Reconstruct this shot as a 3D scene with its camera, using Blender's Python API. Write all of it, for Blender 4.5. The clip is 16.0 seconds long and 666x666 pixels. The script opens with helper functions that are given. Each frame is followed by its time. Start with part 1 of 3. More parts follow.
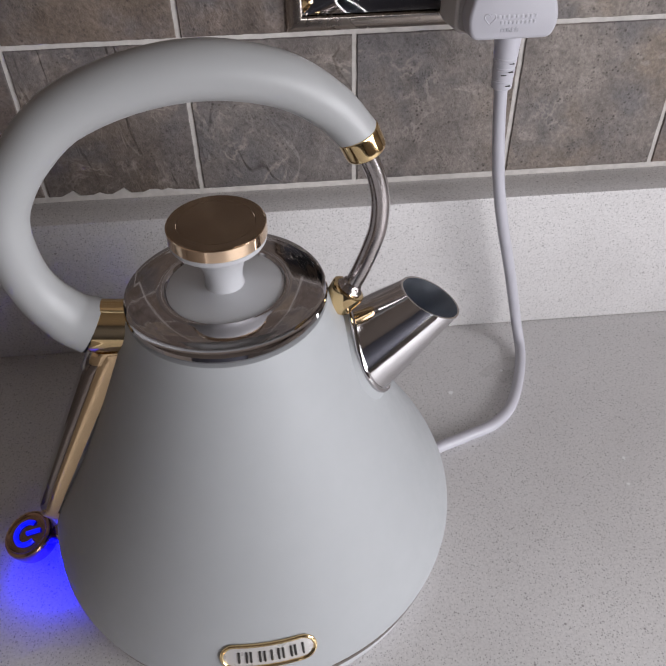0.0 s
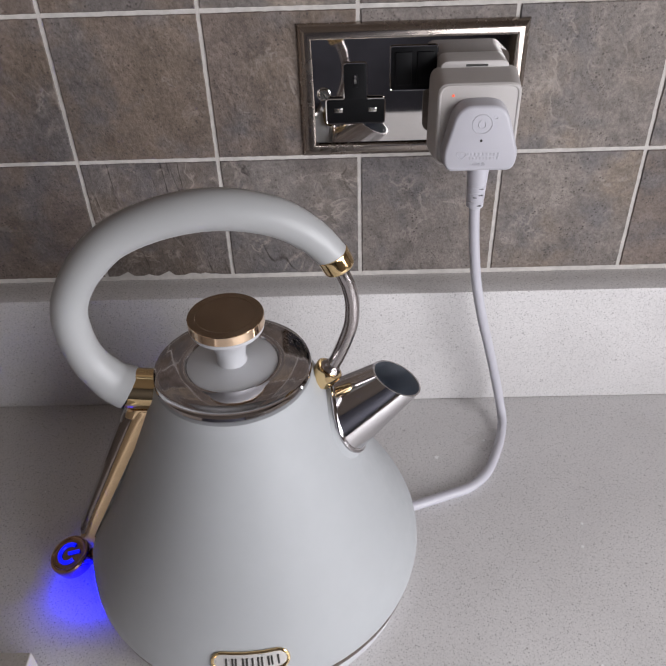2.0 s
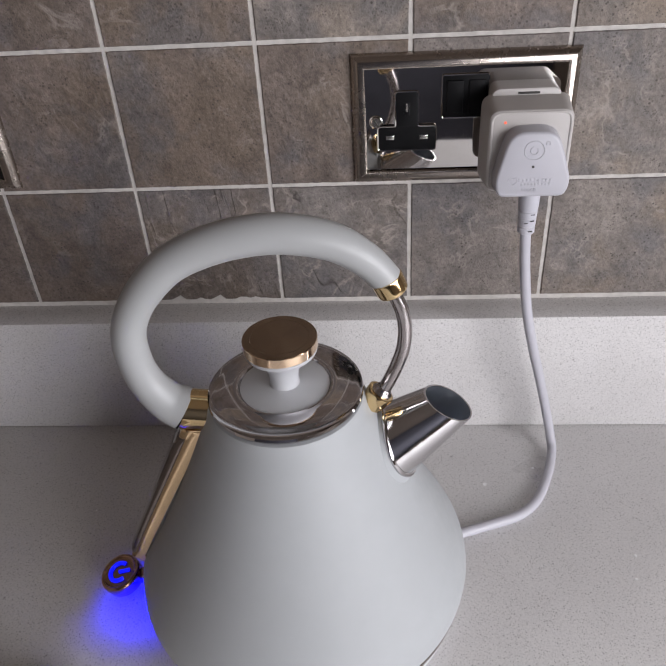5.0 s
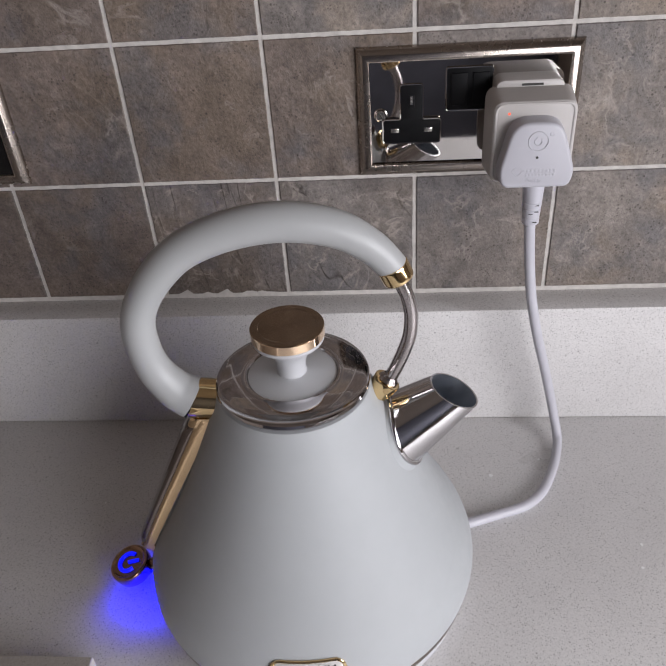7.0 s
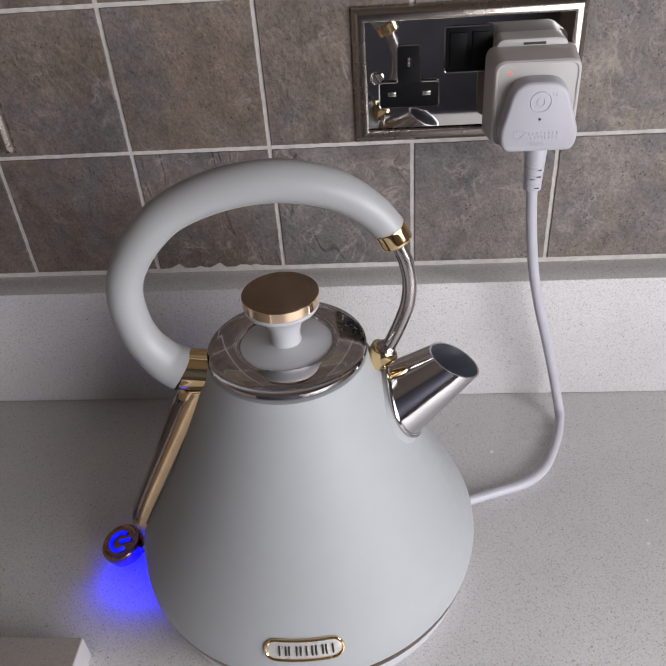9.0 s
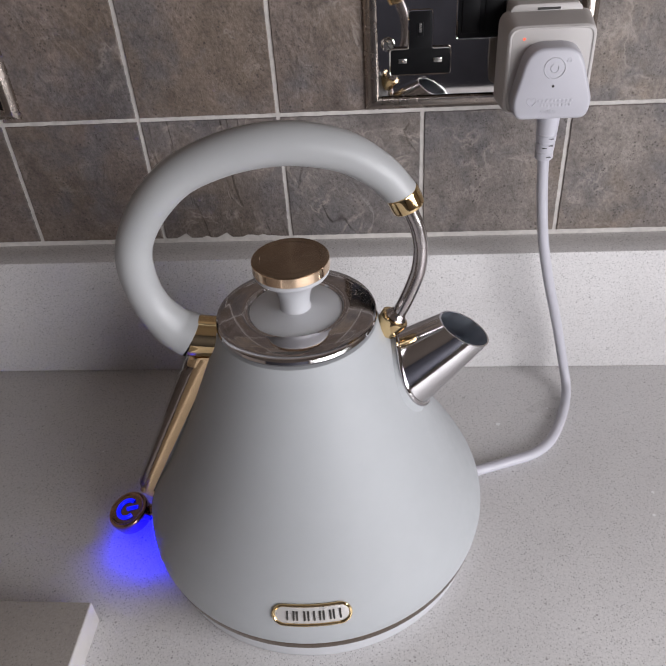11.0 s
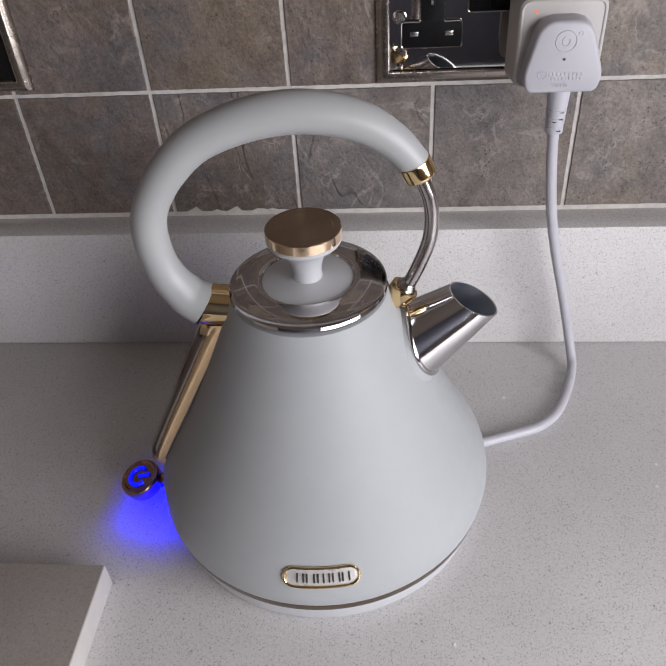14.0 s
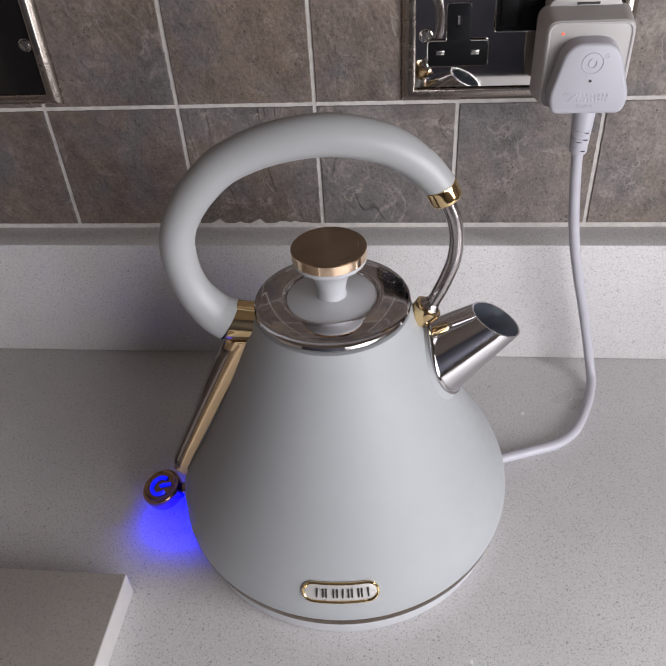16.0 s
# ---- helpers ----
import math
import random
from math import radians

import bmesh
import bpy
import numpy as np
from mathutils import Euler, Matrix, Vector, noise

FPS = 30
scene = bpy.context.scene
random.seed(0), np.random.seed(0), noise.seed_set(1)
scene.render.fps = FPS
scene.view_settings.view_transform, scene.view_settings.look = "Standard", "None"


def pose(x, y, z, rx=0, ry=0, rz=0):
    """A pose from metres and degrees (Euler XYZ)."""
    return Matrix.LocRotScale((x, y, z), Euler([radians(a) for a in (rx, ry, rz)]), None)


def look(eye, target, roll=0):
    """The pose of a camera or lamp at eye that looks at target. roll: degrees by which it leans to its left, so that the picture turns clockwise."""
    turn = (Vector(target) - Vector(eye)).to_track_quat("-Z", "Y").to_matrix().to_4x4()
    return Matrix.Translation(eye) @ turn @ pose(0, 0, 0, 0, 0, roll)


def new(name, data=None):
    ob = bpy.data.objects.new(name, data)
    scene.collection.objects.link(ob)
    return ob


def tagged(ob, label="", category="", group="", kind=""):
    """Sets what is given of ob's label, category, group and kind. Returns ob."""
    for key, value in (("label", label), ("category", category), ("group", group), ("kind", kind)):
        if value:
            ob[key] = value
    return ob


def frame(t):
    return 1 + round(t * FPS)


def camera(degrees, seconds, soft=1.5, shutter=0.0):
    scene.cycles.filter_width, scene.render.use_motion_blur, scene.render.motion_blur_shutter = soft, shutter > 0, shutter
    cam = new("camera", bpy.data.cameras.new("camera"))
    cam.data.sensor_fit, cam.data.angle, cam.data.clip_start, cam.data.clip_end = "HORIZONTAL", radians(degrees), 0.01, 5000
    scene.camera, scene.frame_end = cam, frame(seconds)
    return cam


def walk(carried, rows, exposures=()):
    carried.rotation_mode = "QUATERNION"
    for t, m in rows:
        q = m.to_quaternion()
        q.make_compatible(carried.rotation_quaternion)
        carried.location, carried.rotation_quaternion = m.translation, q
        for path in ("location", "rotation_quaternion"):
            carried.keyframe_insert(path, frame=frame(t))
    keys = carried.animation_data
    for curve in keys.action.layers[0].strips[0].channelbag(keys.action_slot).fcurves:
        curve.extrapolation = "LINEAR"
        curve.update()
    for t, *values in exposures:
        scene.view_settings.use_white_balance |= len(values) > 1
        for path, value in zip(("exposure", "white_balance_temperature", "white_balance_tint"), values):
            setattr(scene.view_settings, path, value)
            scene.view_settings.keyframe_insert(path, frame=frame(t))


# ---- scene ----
cam = camera(49.2, 16.0)
PATH = [
    (0, (0.055, -0.421, 1.264), (0.154, 1.051, -0.086), -1.4),
    (0.5, (0.077, -0.444, 1.287), (0.159, 1.06, -0.03), -2.1),
    (1, (0.086, -0.471, 1.31), (0.158, 1.056, 0.021), -2.1),
    (1.5, (0.086, -0.476, 1.323), (0.101, 1.078, 0.065), -2.2),
    (2, (0.09, -0.48, 1.325), (0.046, 1.101, 0.1), -2.2),
    (2.5, (0.087, -0.486, 1.325), (-0.002, 1.108, 0.12), -2.7),
    (3, (0.086, -0.489, 1.326), (-0.017, 1.114, 0.135), -3.0),
    (3.5, (0.086, -0.49, 1.329), (-0.032, 1.121, 0.15), -3.3),
    (4, (0.086, -0.488, 1.328), (-0.042, 1.128, 0.157), -3.5),
    (4.5, (0.084, -0.484, 1.328), (-0.057, 1.136, 0.163), -3.7),
    (5, (0.083, -0.484, 1.326), (-0.067, 1.137, 0.164), -3.8),
    (7.5, (0.082, -0.493, 1.319), (-0.08, 1.133, 0.165), -4.4),
    (8, (0.083, -0.492, 1.307), (-0.07, 1.13, 0.146), -4.4),
    (8.5, (0.083, -0.491, 1.306), (-0.069, 1.12, 0.13), -4.5),
    (9, (0.082, -0.486, 1.304), (-0.076, 1.121, 0.124), -4.6),
    (11.5, (0.075, -0.492, 1.297), (-0.09, 1.076, 0.066), -4.2),
    (12, (0.072, -0.496, 1.297), (-0.097, 1.068, 0.062), -4.1),
    (12.5, (0.069, -0.498, 1.3), (-0.1, 1.063, 0.061), -4.1),
    (13, (0.068, -0.497, 1.295), (-0.101, 1.06, 0.052), -4.0),
    (13.5, (0.065, -0.497, 1.299), (-0.105, 1.056, 0.05), -3.9),
    (14, (0.073, -0.499, 1.295), (-0.096, 1.048, 0.038), -4.1),
    (14.5, (0.074, -0.509, 1.299), (-0.099, 1.035, 0.04), -4.1),
    (15, (0.076, -0.509, 1.3), (-0.108, 1.032, 0.039), -4.2),
    (15.5, (0.074, -0.507, 1.305), (-0.12, 1.037, 0.048), -4.0),
    (16, (0.068, -0.497, 1.305), (-0.138, 1.049, 0.053), -4.0),
]
walk(cam, [(t, look(eye, target, roll)) for t, eye, target, roll in PATH], [(0, -0.12), (1, -0.04), (2, 0.0), (9, 0.0), (16, 0.02)])

# ---- world, window light ----
world = bpy.data.worlds.new("sky")
scene.world = world
world.use_nodes = True
wn = world.node_tree
sky = wn.nodes.new("ShaderNodeTexSky")
sky.sky_type, sky.sun_disc = "NISHITA", False
sky.sun_elevation, sky.sun_rotation = radians(35), radians(60)
wn.links.new(sky.outputs[0], wn.nodes["Background"].inputs[0])
wn.nodes["Background"].inputs[1].default_value = 0.08

WIN_Y0, WIN_Y1, WIN_Z0, WIN_Z1, WIN_X = -2.30, -0.36, 0.93, 1.48, 0.74
lamp = bpy.data.lights.new("window_daylight", "AREA")
lamp.shape, lamp.size, lamp.size_y = "RECTANGLE", WIN_Y1 - WIN_Y0 - 0.1, WIN_Z1 - WIN_Z0 - 0.1
lamp.energy, lamp.color = 27.0, (0.955, 0.941, 0.985)
new("window_daylight", lamp).matrix_world = look((WIN_X + 0.02, (WIN_Y0 + WIN_Y1) / 2, (WIN_Z0 + WIN_Z1) / 2), (0, (WIN_Y0 + WIN_Y1) / 2, (WIN_Z0 + WIN_Z1) / 2))


# ---- materials ----
def material(name, color, rough=0.5, metal=0.0, **extra):
    m = bpy.data.materials.new(name)
    m.use_nodes = True
    b = m.node_tree.nodes["Principled BSDF"]
    b.inputs["Base Color"].default_value = (*color, 1)
    b.inputs["Roughness"].default_value = rough
    b.inputs["Metallic"].default_value = metal
    for k, v in extra.items():
        b.inputs[k].default_value = v
    return m


def node(m, kind, **values):
    n = m.node_tree.nodes.new(kind)
    for k, v in values.items():
        if k in n.inputs:
            n.inputs[k].default_value = v
        elif k == "operation":
            n.operation = v
        elif k == "blend":
            n.blend_type = v
    return n


def wire(m, a, b):
    m.node_tree.links.new(a, b)


def bsdf(m):
    return m.node_tree.nodes["Principled BSDF"]


def place(m, spread=False):
    """Object coordinates, shifted by a random amount for each object where spread is set."""
    tc = node(m, "ShaderNodeTexCoord")
    if not spread:
        return tc.outputs["Object"]
    info = node(m, "ShaderNodeObjectInfo")
    mul = node(m, "ShaderNodeMath", operation="MULTIPLY")
    wire(m, info.outputs["Random"], mul.inputs[0])
    mul.inputs[1].default_value = 37.0
    add = node(m, "ShaderNodeVectorMath", operation="ADD")
    wire(m, tc.outputs["Object"], add.inputs[0])
    wire(m, mul.outputs[0], add.inputs[1])
    return add.outputs[0]


def noise_tex(m, at, scale, detail=4.0, rough=0.55, distort=0.0):
    n = node(m, "ShaderNodeTexNoise", Scale=scale, Detail=detail, Roughness=rough, Distortion=distort)
    wire(m, at, n.inputs["Vector"])
    return n


def ramp(m, value, stops):
    r = m.node_tree.nodes.new("ShaderNodeValToRGB")
    e = r.color_ramp.elements
    while len(e) < len(stops):
        e.new(0.5)
    for el, (p, c) in zip(e, stops):
        el.position, el.color = p, (*c, 1) if len(c) == 3 else c
    wire(m, value, r.inputs[0])
    return r.outputs[0]


def mix(m, a, b, fac, blend="MIX"):
    n = m.node_tree.nodes.new("ShaderNodeMix")
    n.data_type, n.blend_type = "RGBA", blend
    for s, i in ((fac, 0), (a, 6), (b, 7)):
        if hasattr(s, "default_value"):
            wire(m, s, n.inputs[i])
        else:
            n.inputs[i].default_value = s if i == 0 else (*s, 1)
    return n.outputs[2]


def bump(m, height, strength, distance):
    n = node(m, "ShaderNodeBump", Strength=strength, Distance=distance)
    wire(m, height, n.inputs["Height"])
    wire(m, n.outputs[0], bsdf(m).inputs["Normal"])
    return n


def grey(v):
    return (v, v, v)


def quartz(name="speckled_quartz", low=(0.635, 0.62, 0.615), high=(0.71, 0.695, 0.69)):
    """Polished stone with dense dark specks on a pale clouded ground."""
    m = material(name, low, 0.33)
    at = place(m)
    cloud = noise_tex(m, at, 14, 3)
    base = ramp(m, cloud.outputs[0], [(0.3, low), (0.7, high)])
    fine = noise_tex(m, at, 700, 2, 0.6)
    base = mix(m, base, ramp(m, fine.outputs[0], [(0.35, grey(0.88)), (0.62, grey(1.04))]), 0.85, "MULTIPLY")
    for scale, cut, size, dark, much in ((330, 0.975, 0.28, (0.12, 0.11, 0.105), 0.6), (560, 0.86, 0.32, (0.15, 0.14, 0.135), 0.58), (720, 0.68, 0.34, (0.20, 0.19, 0.185), 0.58), (950, 0.60, 0.38, (0.27, 0.26, 0.25), 0.5)):
        v = node(m, "ShaderNodeTexVoronoi", Scale=scale)
        wire(m, at, v.inputs["Vector"])
        sep = node(m, "ShaderNodeSeparateColor")
        wire(m, v.outputs["Color"], sep.inputs[0])
        some = node(m, "ShaderNodeMath", operation="GREATER_THAN")
        wire(m, sep.outputs[0], some.inputs[0])
        some.inputs[1].default_value = cut
        near = ramp(m, v.outputs["Distance"], [(size * 0.6, grey(1)), (size, grey(0))])
        both = node(m, "ShaderNodeMath", operation="MULTIPLY")
        wire(m, some.outputs[0], both.inputs[0])
        wire(m, near, both.inputs[1])
        soft = node(m, "ShaderNodeMath", operation="MULTIPLY")
        wire(m, both.outputs[0], soft.inputs[0])
        soft.inputs[1].default_value = much
        base = mix(m, base, dark, soft.outputs[0])
    wire(m, base, bsdf(m).inputs["Base Color"])
    wear = noise_tex(m, at, 9, 4)
    wire(m, ramp(m, wear.outputs[0], [(0.3, grey(0.27)), (0.7, grey(0.42))]), bsdf(m).inputs["Roughness"])
    return m


def slate(name, tones, stain, stain_most, ledges, pit, slant=0.6, run=(1.0, 1.0, 1.0), level=0.56, veins=0.0):
    """Slate-look tile: blotches of a few tones, coarse grit, stains, chalky wisps, clustered pits and a few ledges."""
    m = material(name, tones[1], 0.58)
    at = place(m, True)
    info = node(m, "ShaderNodeObjectInfo")
    n1 = noise_tex(m, at, 24, 10, 0.70, 0.15)
    base = ramp(m, n1.outputs[0], list(zip((0.30, 0.45, 0.57, 0.74), tones)))
    n2 = noise_tex(m, at, 13, 3, 0.5, 0.2)
    base = mix(m, base, stain, ramp(m, n2.outputs[0], [(0.46, grey(0)), (0.62, grey(stain_most))]))
    n3 = noise_tex(m, at, 17, 4, 0.6, 0.2)
    base = mix(m, base, (0.128, 0.129, 0.138), ramp(m, n3.outputs[0], [(0.50, grey(0)), (0.62, grey(0.65))]))
    # layered grain that runs slantwise
    turn = node(m, "ShaderNodeVectorRotate")
    turn.rotation_type = "Y_AXIS"
    wire(m, at, turn.inputs["Vector"])
    turn.inputs["Angle"].default_value = slant
    sq = node(m, "ShaderNodeVectorMath", operation="MULTIPLY")
    wire(m, turn.outputs[0], sq.inputs[0])
    sq.inputs[1].default_value = (1.3, 1.0, 0.85)
    mid = noise_tex(m, sq.outputs[0], 95, 6, 0.72, 0.2)
    base = mix(m, base, ramp(m, mid.outputs[0], [(0.32, grey(0.70)), (0.5, grey(1.0)), (0.68, grey(1.28))]), 0.75, "MULTIPLY")
    fine = noise_tex(m, at, 420, 3, 0.7)
    base = mix(m, base, ramp(m, fine.outputs[0], [(0.32, grey(0.55)), (0.5, grey(1.0)), (0.68, grey(1.40))]), 0.55, "MULTIPLY")
    # one broken ledge here and there
    lay = node(m, "ShaderNodeVectorMath", operation="MULTIPLY")
    wire(m, sq.outputs[0], lay.inputs[0])
    lay.inputs[1].default_value = run
    layer = noise_tex(m, lay.outputs[0], 13, 4, 0.55, 0.4)
    off = node(m, "ShaderNodeMath", operation="SUBTRACT")
    wire(m, layer.outputs[0], off.inputs[0])
    off.inputs[1].default_value = level
    mag = node(m, "ShaderNodeMath", operation="ABSOLUTE")
    wire(m, off.outputs[0], mag.inputs[0])
    where = ramp(m, noise_tex(m, at, 19, 3).outputs[0], [(0.50, grey(0)), (0.62, grey(ledges))])
    line = mix(m, ramp(m, mag.outputs[0], [(0.0, grey(1)), (0.016, grey(0))]), where, 1.0, "MULTIPLY")
    base = mix(m, base, (0.050, 0.043, 0.040), line)
    # chalky wisps: thin ridges of a folded noise, broken up by a second one
    fold = noise_tex(m, at, 30, 4, 0.6, 0.6)
    rd = node(m, "ShaderNodeMath", operation="SUBTRACT")
    wire(m, fold.outputs[0], rd.inputs[0])
    rd.inputs[1].default_value = 0.52
    ab = node(m, "ShaderNodeMath", operation="ABSOLUTE")
    wire(m, rd.outputs[0], ab.inputs[0])
    rare = ramp(m, noise_tex(m, at, 26, 4, 0.65).outputs[0], [(0.51 - 0.05 * veins, grey(0)), (0.64 - 0.06 * veins, grey(0.75 + 0.2 * veins))])
    base = mix(m, base, (0.36, 0.33, 0.30), mix(m, ramp(m, ab.outputs[0], [(0.0, grey(0.8)), (0.034, grey(0))]), rare, 1.0, "MULTIPLY"))
    for scale, size, most in ((300, 0.30, pit), (520, 0.34, 0.8 * pit)):
        v = node(m, "ShaderNodeTexVoronoi", Scale=scale)
        wire(m, at, v.inputs["Vector"])
        pits = mix(m, ramp(m, v.outputs["Distance"], [(0.5 * size, grey(most)), (size, grey(0))]), ramp(m, noise_tex(m, at, 52 + scale / 20, 4, 0.65).outputs[0], [(0.47, grey(0)), (0.60, grey(1))]), 1.0, "MULTIPLY")
        base = mix(m, base, (0.040, 0.033, 0.028), pits)
    tone = ramp(m, info.outputs["Random"], [(0, (0.96, 0.92, 0.92)), (1, (1.11, 1.05, 1.01))])
    base = mix(m, base, tone, 1.0, "MULTIPLY")
    wire(m, base, bsdf(m).inputs["Base Color"])
    first = bump(m, mid.outputs[0], 0.5, 0.0022)
    second = node(m, "ShaderNodeBump", Strength=0.35 * ledges + 0.05, Distance=0.002)
    wire(m, ramp(m, layer.outputs[0], [(level - 0.01, grey(0)), (level + 0.01, grey(1))]), second.inputs["Height"])
    wire(m, first.outputs[0], second.inputs["Normal"])
    wire(m, second.outputs[0], bsdf(m).inputs["Normal"])
    return m


def speckless(name, color, rough, scale=60, amount=0.06, bumpy=0.0, metal=0.0):
    """A plain coat with a faint unevenness of tone and gloss."""
    m = material(name, color, rough, metal)
    at = place(m)
    n = noise_tex(m, at, scale, 4)
    lo, hi = tuple(c * (1 - amount) for c in color), tuple(min(1, c * (1 + amount)) for c in color)
    wire(m, ramp(m, n.outputs[0], [(0.3, lo), (0.7, hi)]), bsdf(m).inputs["Base Color"])
    wire(m, ramp(m, noise_tex(m, at, scale * 2.3, 3).outputs[0], [(0.3, grey(rough * 0.85)), (0.7, grey(rough * 1.15))]), bsdf(m).inputs["Roughness"])
    if bumpy:
        bump(m, noise_tex(m, at, scale * 12, 2).outputs[0], bumpy, 0.0003)
    return m


QUARTZ = quartz()
TAUPE = quartz("taupe_stone", (0.33, 0.300, 0.275), (0.38, 0.348, 0.322))
SLATE_GREY = slate("slate_grey", [(0.085, 0.070, 0.060), (0.153, 0.128, 0.112), (0.192, 0.161, 0.142), (0.269, 0.231, 0.202)], (0.176, 0.137, 0.094), 0.36, 0.30, 0.65)
SLATE_BLUE = slate("slate_blue", [(0.090, 0.082, 0.081), (0.156, 0.146, 0.142), (0.194, 0.183, 0.175), (0.295, 0.272, 0.250)], (0.166, 0.138, 0.110), 0.35, 0.85, 0.5, veins=1.0)
SLATE_SPLIT = slate("slate_split", [(0.078, 0.070, 0.069), (0.142, 0.130, 0.125), (0.174, 0.161, 0.156), (0.273, 0.249, 0.227)], (0.176, 0.140, 0.104), 0.5, 0.8, 0.5, 0.12, (2.2, 1.0, 0.55), 0.50, 1.0)
SLATE_TAN = slate("slate_tan", [(0.129, 0.110, 0.093), (0.222, 0.195, 0.169), (0.268, 0.237, 0.205), (0.353, 0.316, 0.277)], (0.258, 0.192, 0.120), 0.38, 0.05, 0.75)
SLATE_MIX = slate("slate_mix", [(0.106, 0.095, 0.088), (0.186, 0.169, 0.156), (0.228, 0.208, 0.190), (0.320, 0.292, 0.264)], (0.222, 0.170, 0.112), 0.42, 0.15, 0.75, veins=0.35)
GROUT = speckless("pale_grout", (0.60, 0.57, 0.54), 0.85, 150, 0.12, 0.3)
PAINT = speckless("matt_pale_grey_paint", (0.390, 0.405, 0.417), 0.55, 70, 0.015, 0.05)
GRIP = speckless("soft_pale_grey_grip", (0.385, 0.392, 0.396), 0.40, 70, 0.015, 0.05)
bsdf(PAINT).inputs["Specular IOR Level"].default_value = 0.35
# body paint in a lighter copy: light on the lid centre is put into colour
LID_PAINT_LIT = speckless("lit_pale_grey_paint", (0.60, 0.61, 0.625), 0.42, 70, 0.015, 0.04)
CHROME = speckless("dark_chrome", (0.55, 0.53, 0.535), 0.07, 90, 0.03, 0.0, 1.0)
STEEL = speckless("polished_steel", (0.70, 0.69, 0.70), 0.115, 90, 0.03, 0.0, 1.0)
LINING = speckless("brushed_steel", (0.60, 0.64, 0.71), 0.45, 90, 0.06, 0.0, 1.0)
ROD = speckless("smoky_steel", (0.48, 0.445, 0.44), 0.20, 90, 0.03, 0.0, 1.0)
KNOB = speckless("pale_gold", (0.82, 0.62, 0.44), 0.12, 90, 0.03, 0.0, 1.0)
GOLD = speckless("polished_gold", (0.78, 0.59, 0.32), 0.10, 90, 0.03, 0.0, 1.0)
COPPERY = speckless("warm_gold", (0.68, 0.505, 0.31), 0.14, 90, 0.03, 0.0, 1.0)
ROSE = speckless("rose_gold", (0.38, 0.24, 0.17), 0.16, 90, 0.03, 0.0, 1.0)
BRUSHED = material("brushed_gold", (0.31, 0.23, 0.163), 0.24, 1.0)
bsdf(BRUSHED).inputs["Anisotropic"].default_value = 0.92
bsdf(BRUSHED).inputs["Anisotropic Rotation"].default_value = 0.25
tan = BRUSHED.node_tree.nodes.new("ShaderNodeTangent")
tan.direction_type, tan.axis = "RADIAL", "Z"
wire(BRUSHED, tan.outputs[0], bsdf(BRUSHED).inputs["Tangent"])
GLASS = material("smoked_window", (0.13, 0.10, 0.085), 0.12, 0.9)
bsdf(GLASS).inputs["Coat Weight"].default_value = 1.0
# glossy near-black that stands in for steel mirroring a dark room
DARK_REFLECTION = speckless("dark_reflection_gloss", (0.010, 0.009, 0.009), 0.08, 40, 0.1)
BLACK = speckless("black_plastic", (0.008, 0.008, 0.009), 0.5, 80, 0.1)
bsdf(BLACK).inputs["Specular IOR Level"].default_value = 0.12
PLUG = speckless("white_plug_plastic", (0.50, 0.495, 0.54), 0.38, 60, 0.02, 0.05)
ADAPTER = speckless("cream_plastic", (0.50, 0.475, 0.46), 0.4, 60, 0.02, 0.05)
CABLE = speckless("white_cable_sheath", (0.53, 0.525, 0.575), 0.42, 90, 0.03, 0.05)
WHITE = speckless("white_plastic", (0.50, 0.505, 0.525), 0.4, 60, 0.02)
PLATE = speckless("plate_steel", (0.62, 0.60, 0.58), 0.035, 40, 0.04, 0.0, 1.0)
WALL = speckless("warm_plaster", (0.46, 0.395, 0.34), 0.8, 6, 0.05, 0.1)
# unseen ceiling, made dark so that less light bounces down
CEIL = speckless("light_cutting_ceiling", (0.22, 0.185, 0.16), 0.85, 6, 0.04)
FLOOR = speckless("dark_floor", (0.10, 0.085, 0.078), 0.4, 8, 0.2)
FRAME = speckless("window_frame_white", (0.75, 0.75, 0.75), 0.4, 20, 0.03)
SILVER = speckless("badge_silver", (0.62, 0.60, 0.58), 0.3, 90, 0.03, 0.0, 0.35)
BRONZE = speckless("bronze_band", (0.20, 0.155, 0.115), 0.16, 90, 0.03, 0.0, 1.0)
EDGE = speckless("pale_slab_edge", (0.56, 0.535, 0.52), 0.4, 60, 0.04)
NAVY = speckless("dark_navy_paint", (0.095, 0.098, 0.125), 0.7, 8, 0.15)
RIM = speckless("plate_rim_steel", (0.42, 0.37, 0.33), 0.26, 40, 0.04, 0.0, 1.0)
DARK = material("dark_mark", (0.03, 0.028, 0.025), 0.4)
PIN = speckless("nickel", (0.55, 0.53, 0.5), 0.25, 90, 0.05, 0.0, 1.0)


def glow(name, color, power):
    m = material(name, (0.02, 0.02, 0.02), 0.4)
    bsdf(m).inputs["Emission Color"].default_value = (*color, 1)
    bsdf(m).inputs["Emission Strength"].default_value = power
    return m


BLUE = glow("blue_led", (0.0, 0.004, 1.0), 1.1)
RED = glow("red_led", (1.0, 0.16, 0.08), 1.2)
PANE = material("window_glass", (1, 1, 1), 0.0)
bsdf(PANE).inputs["Transmission Weight"].default_value = 1.0


# ---- building helpers ----
def finish(ob, sharp=35):
    me = ob.data
    bm = bmesh.new()
    bm.from_mesh(me)
    bmesh.ops.recalc_face_normals(bm, faces=bm.faces)
    for f in bm.faces:
        f.smooth = True
    for e in bm.edges:
        if len(e.link_faces) == 2 and e.calc_face_angle(0) > radians(sharp):
            e.smooth = False
    bm.to_mesh(me)
    bm.free()


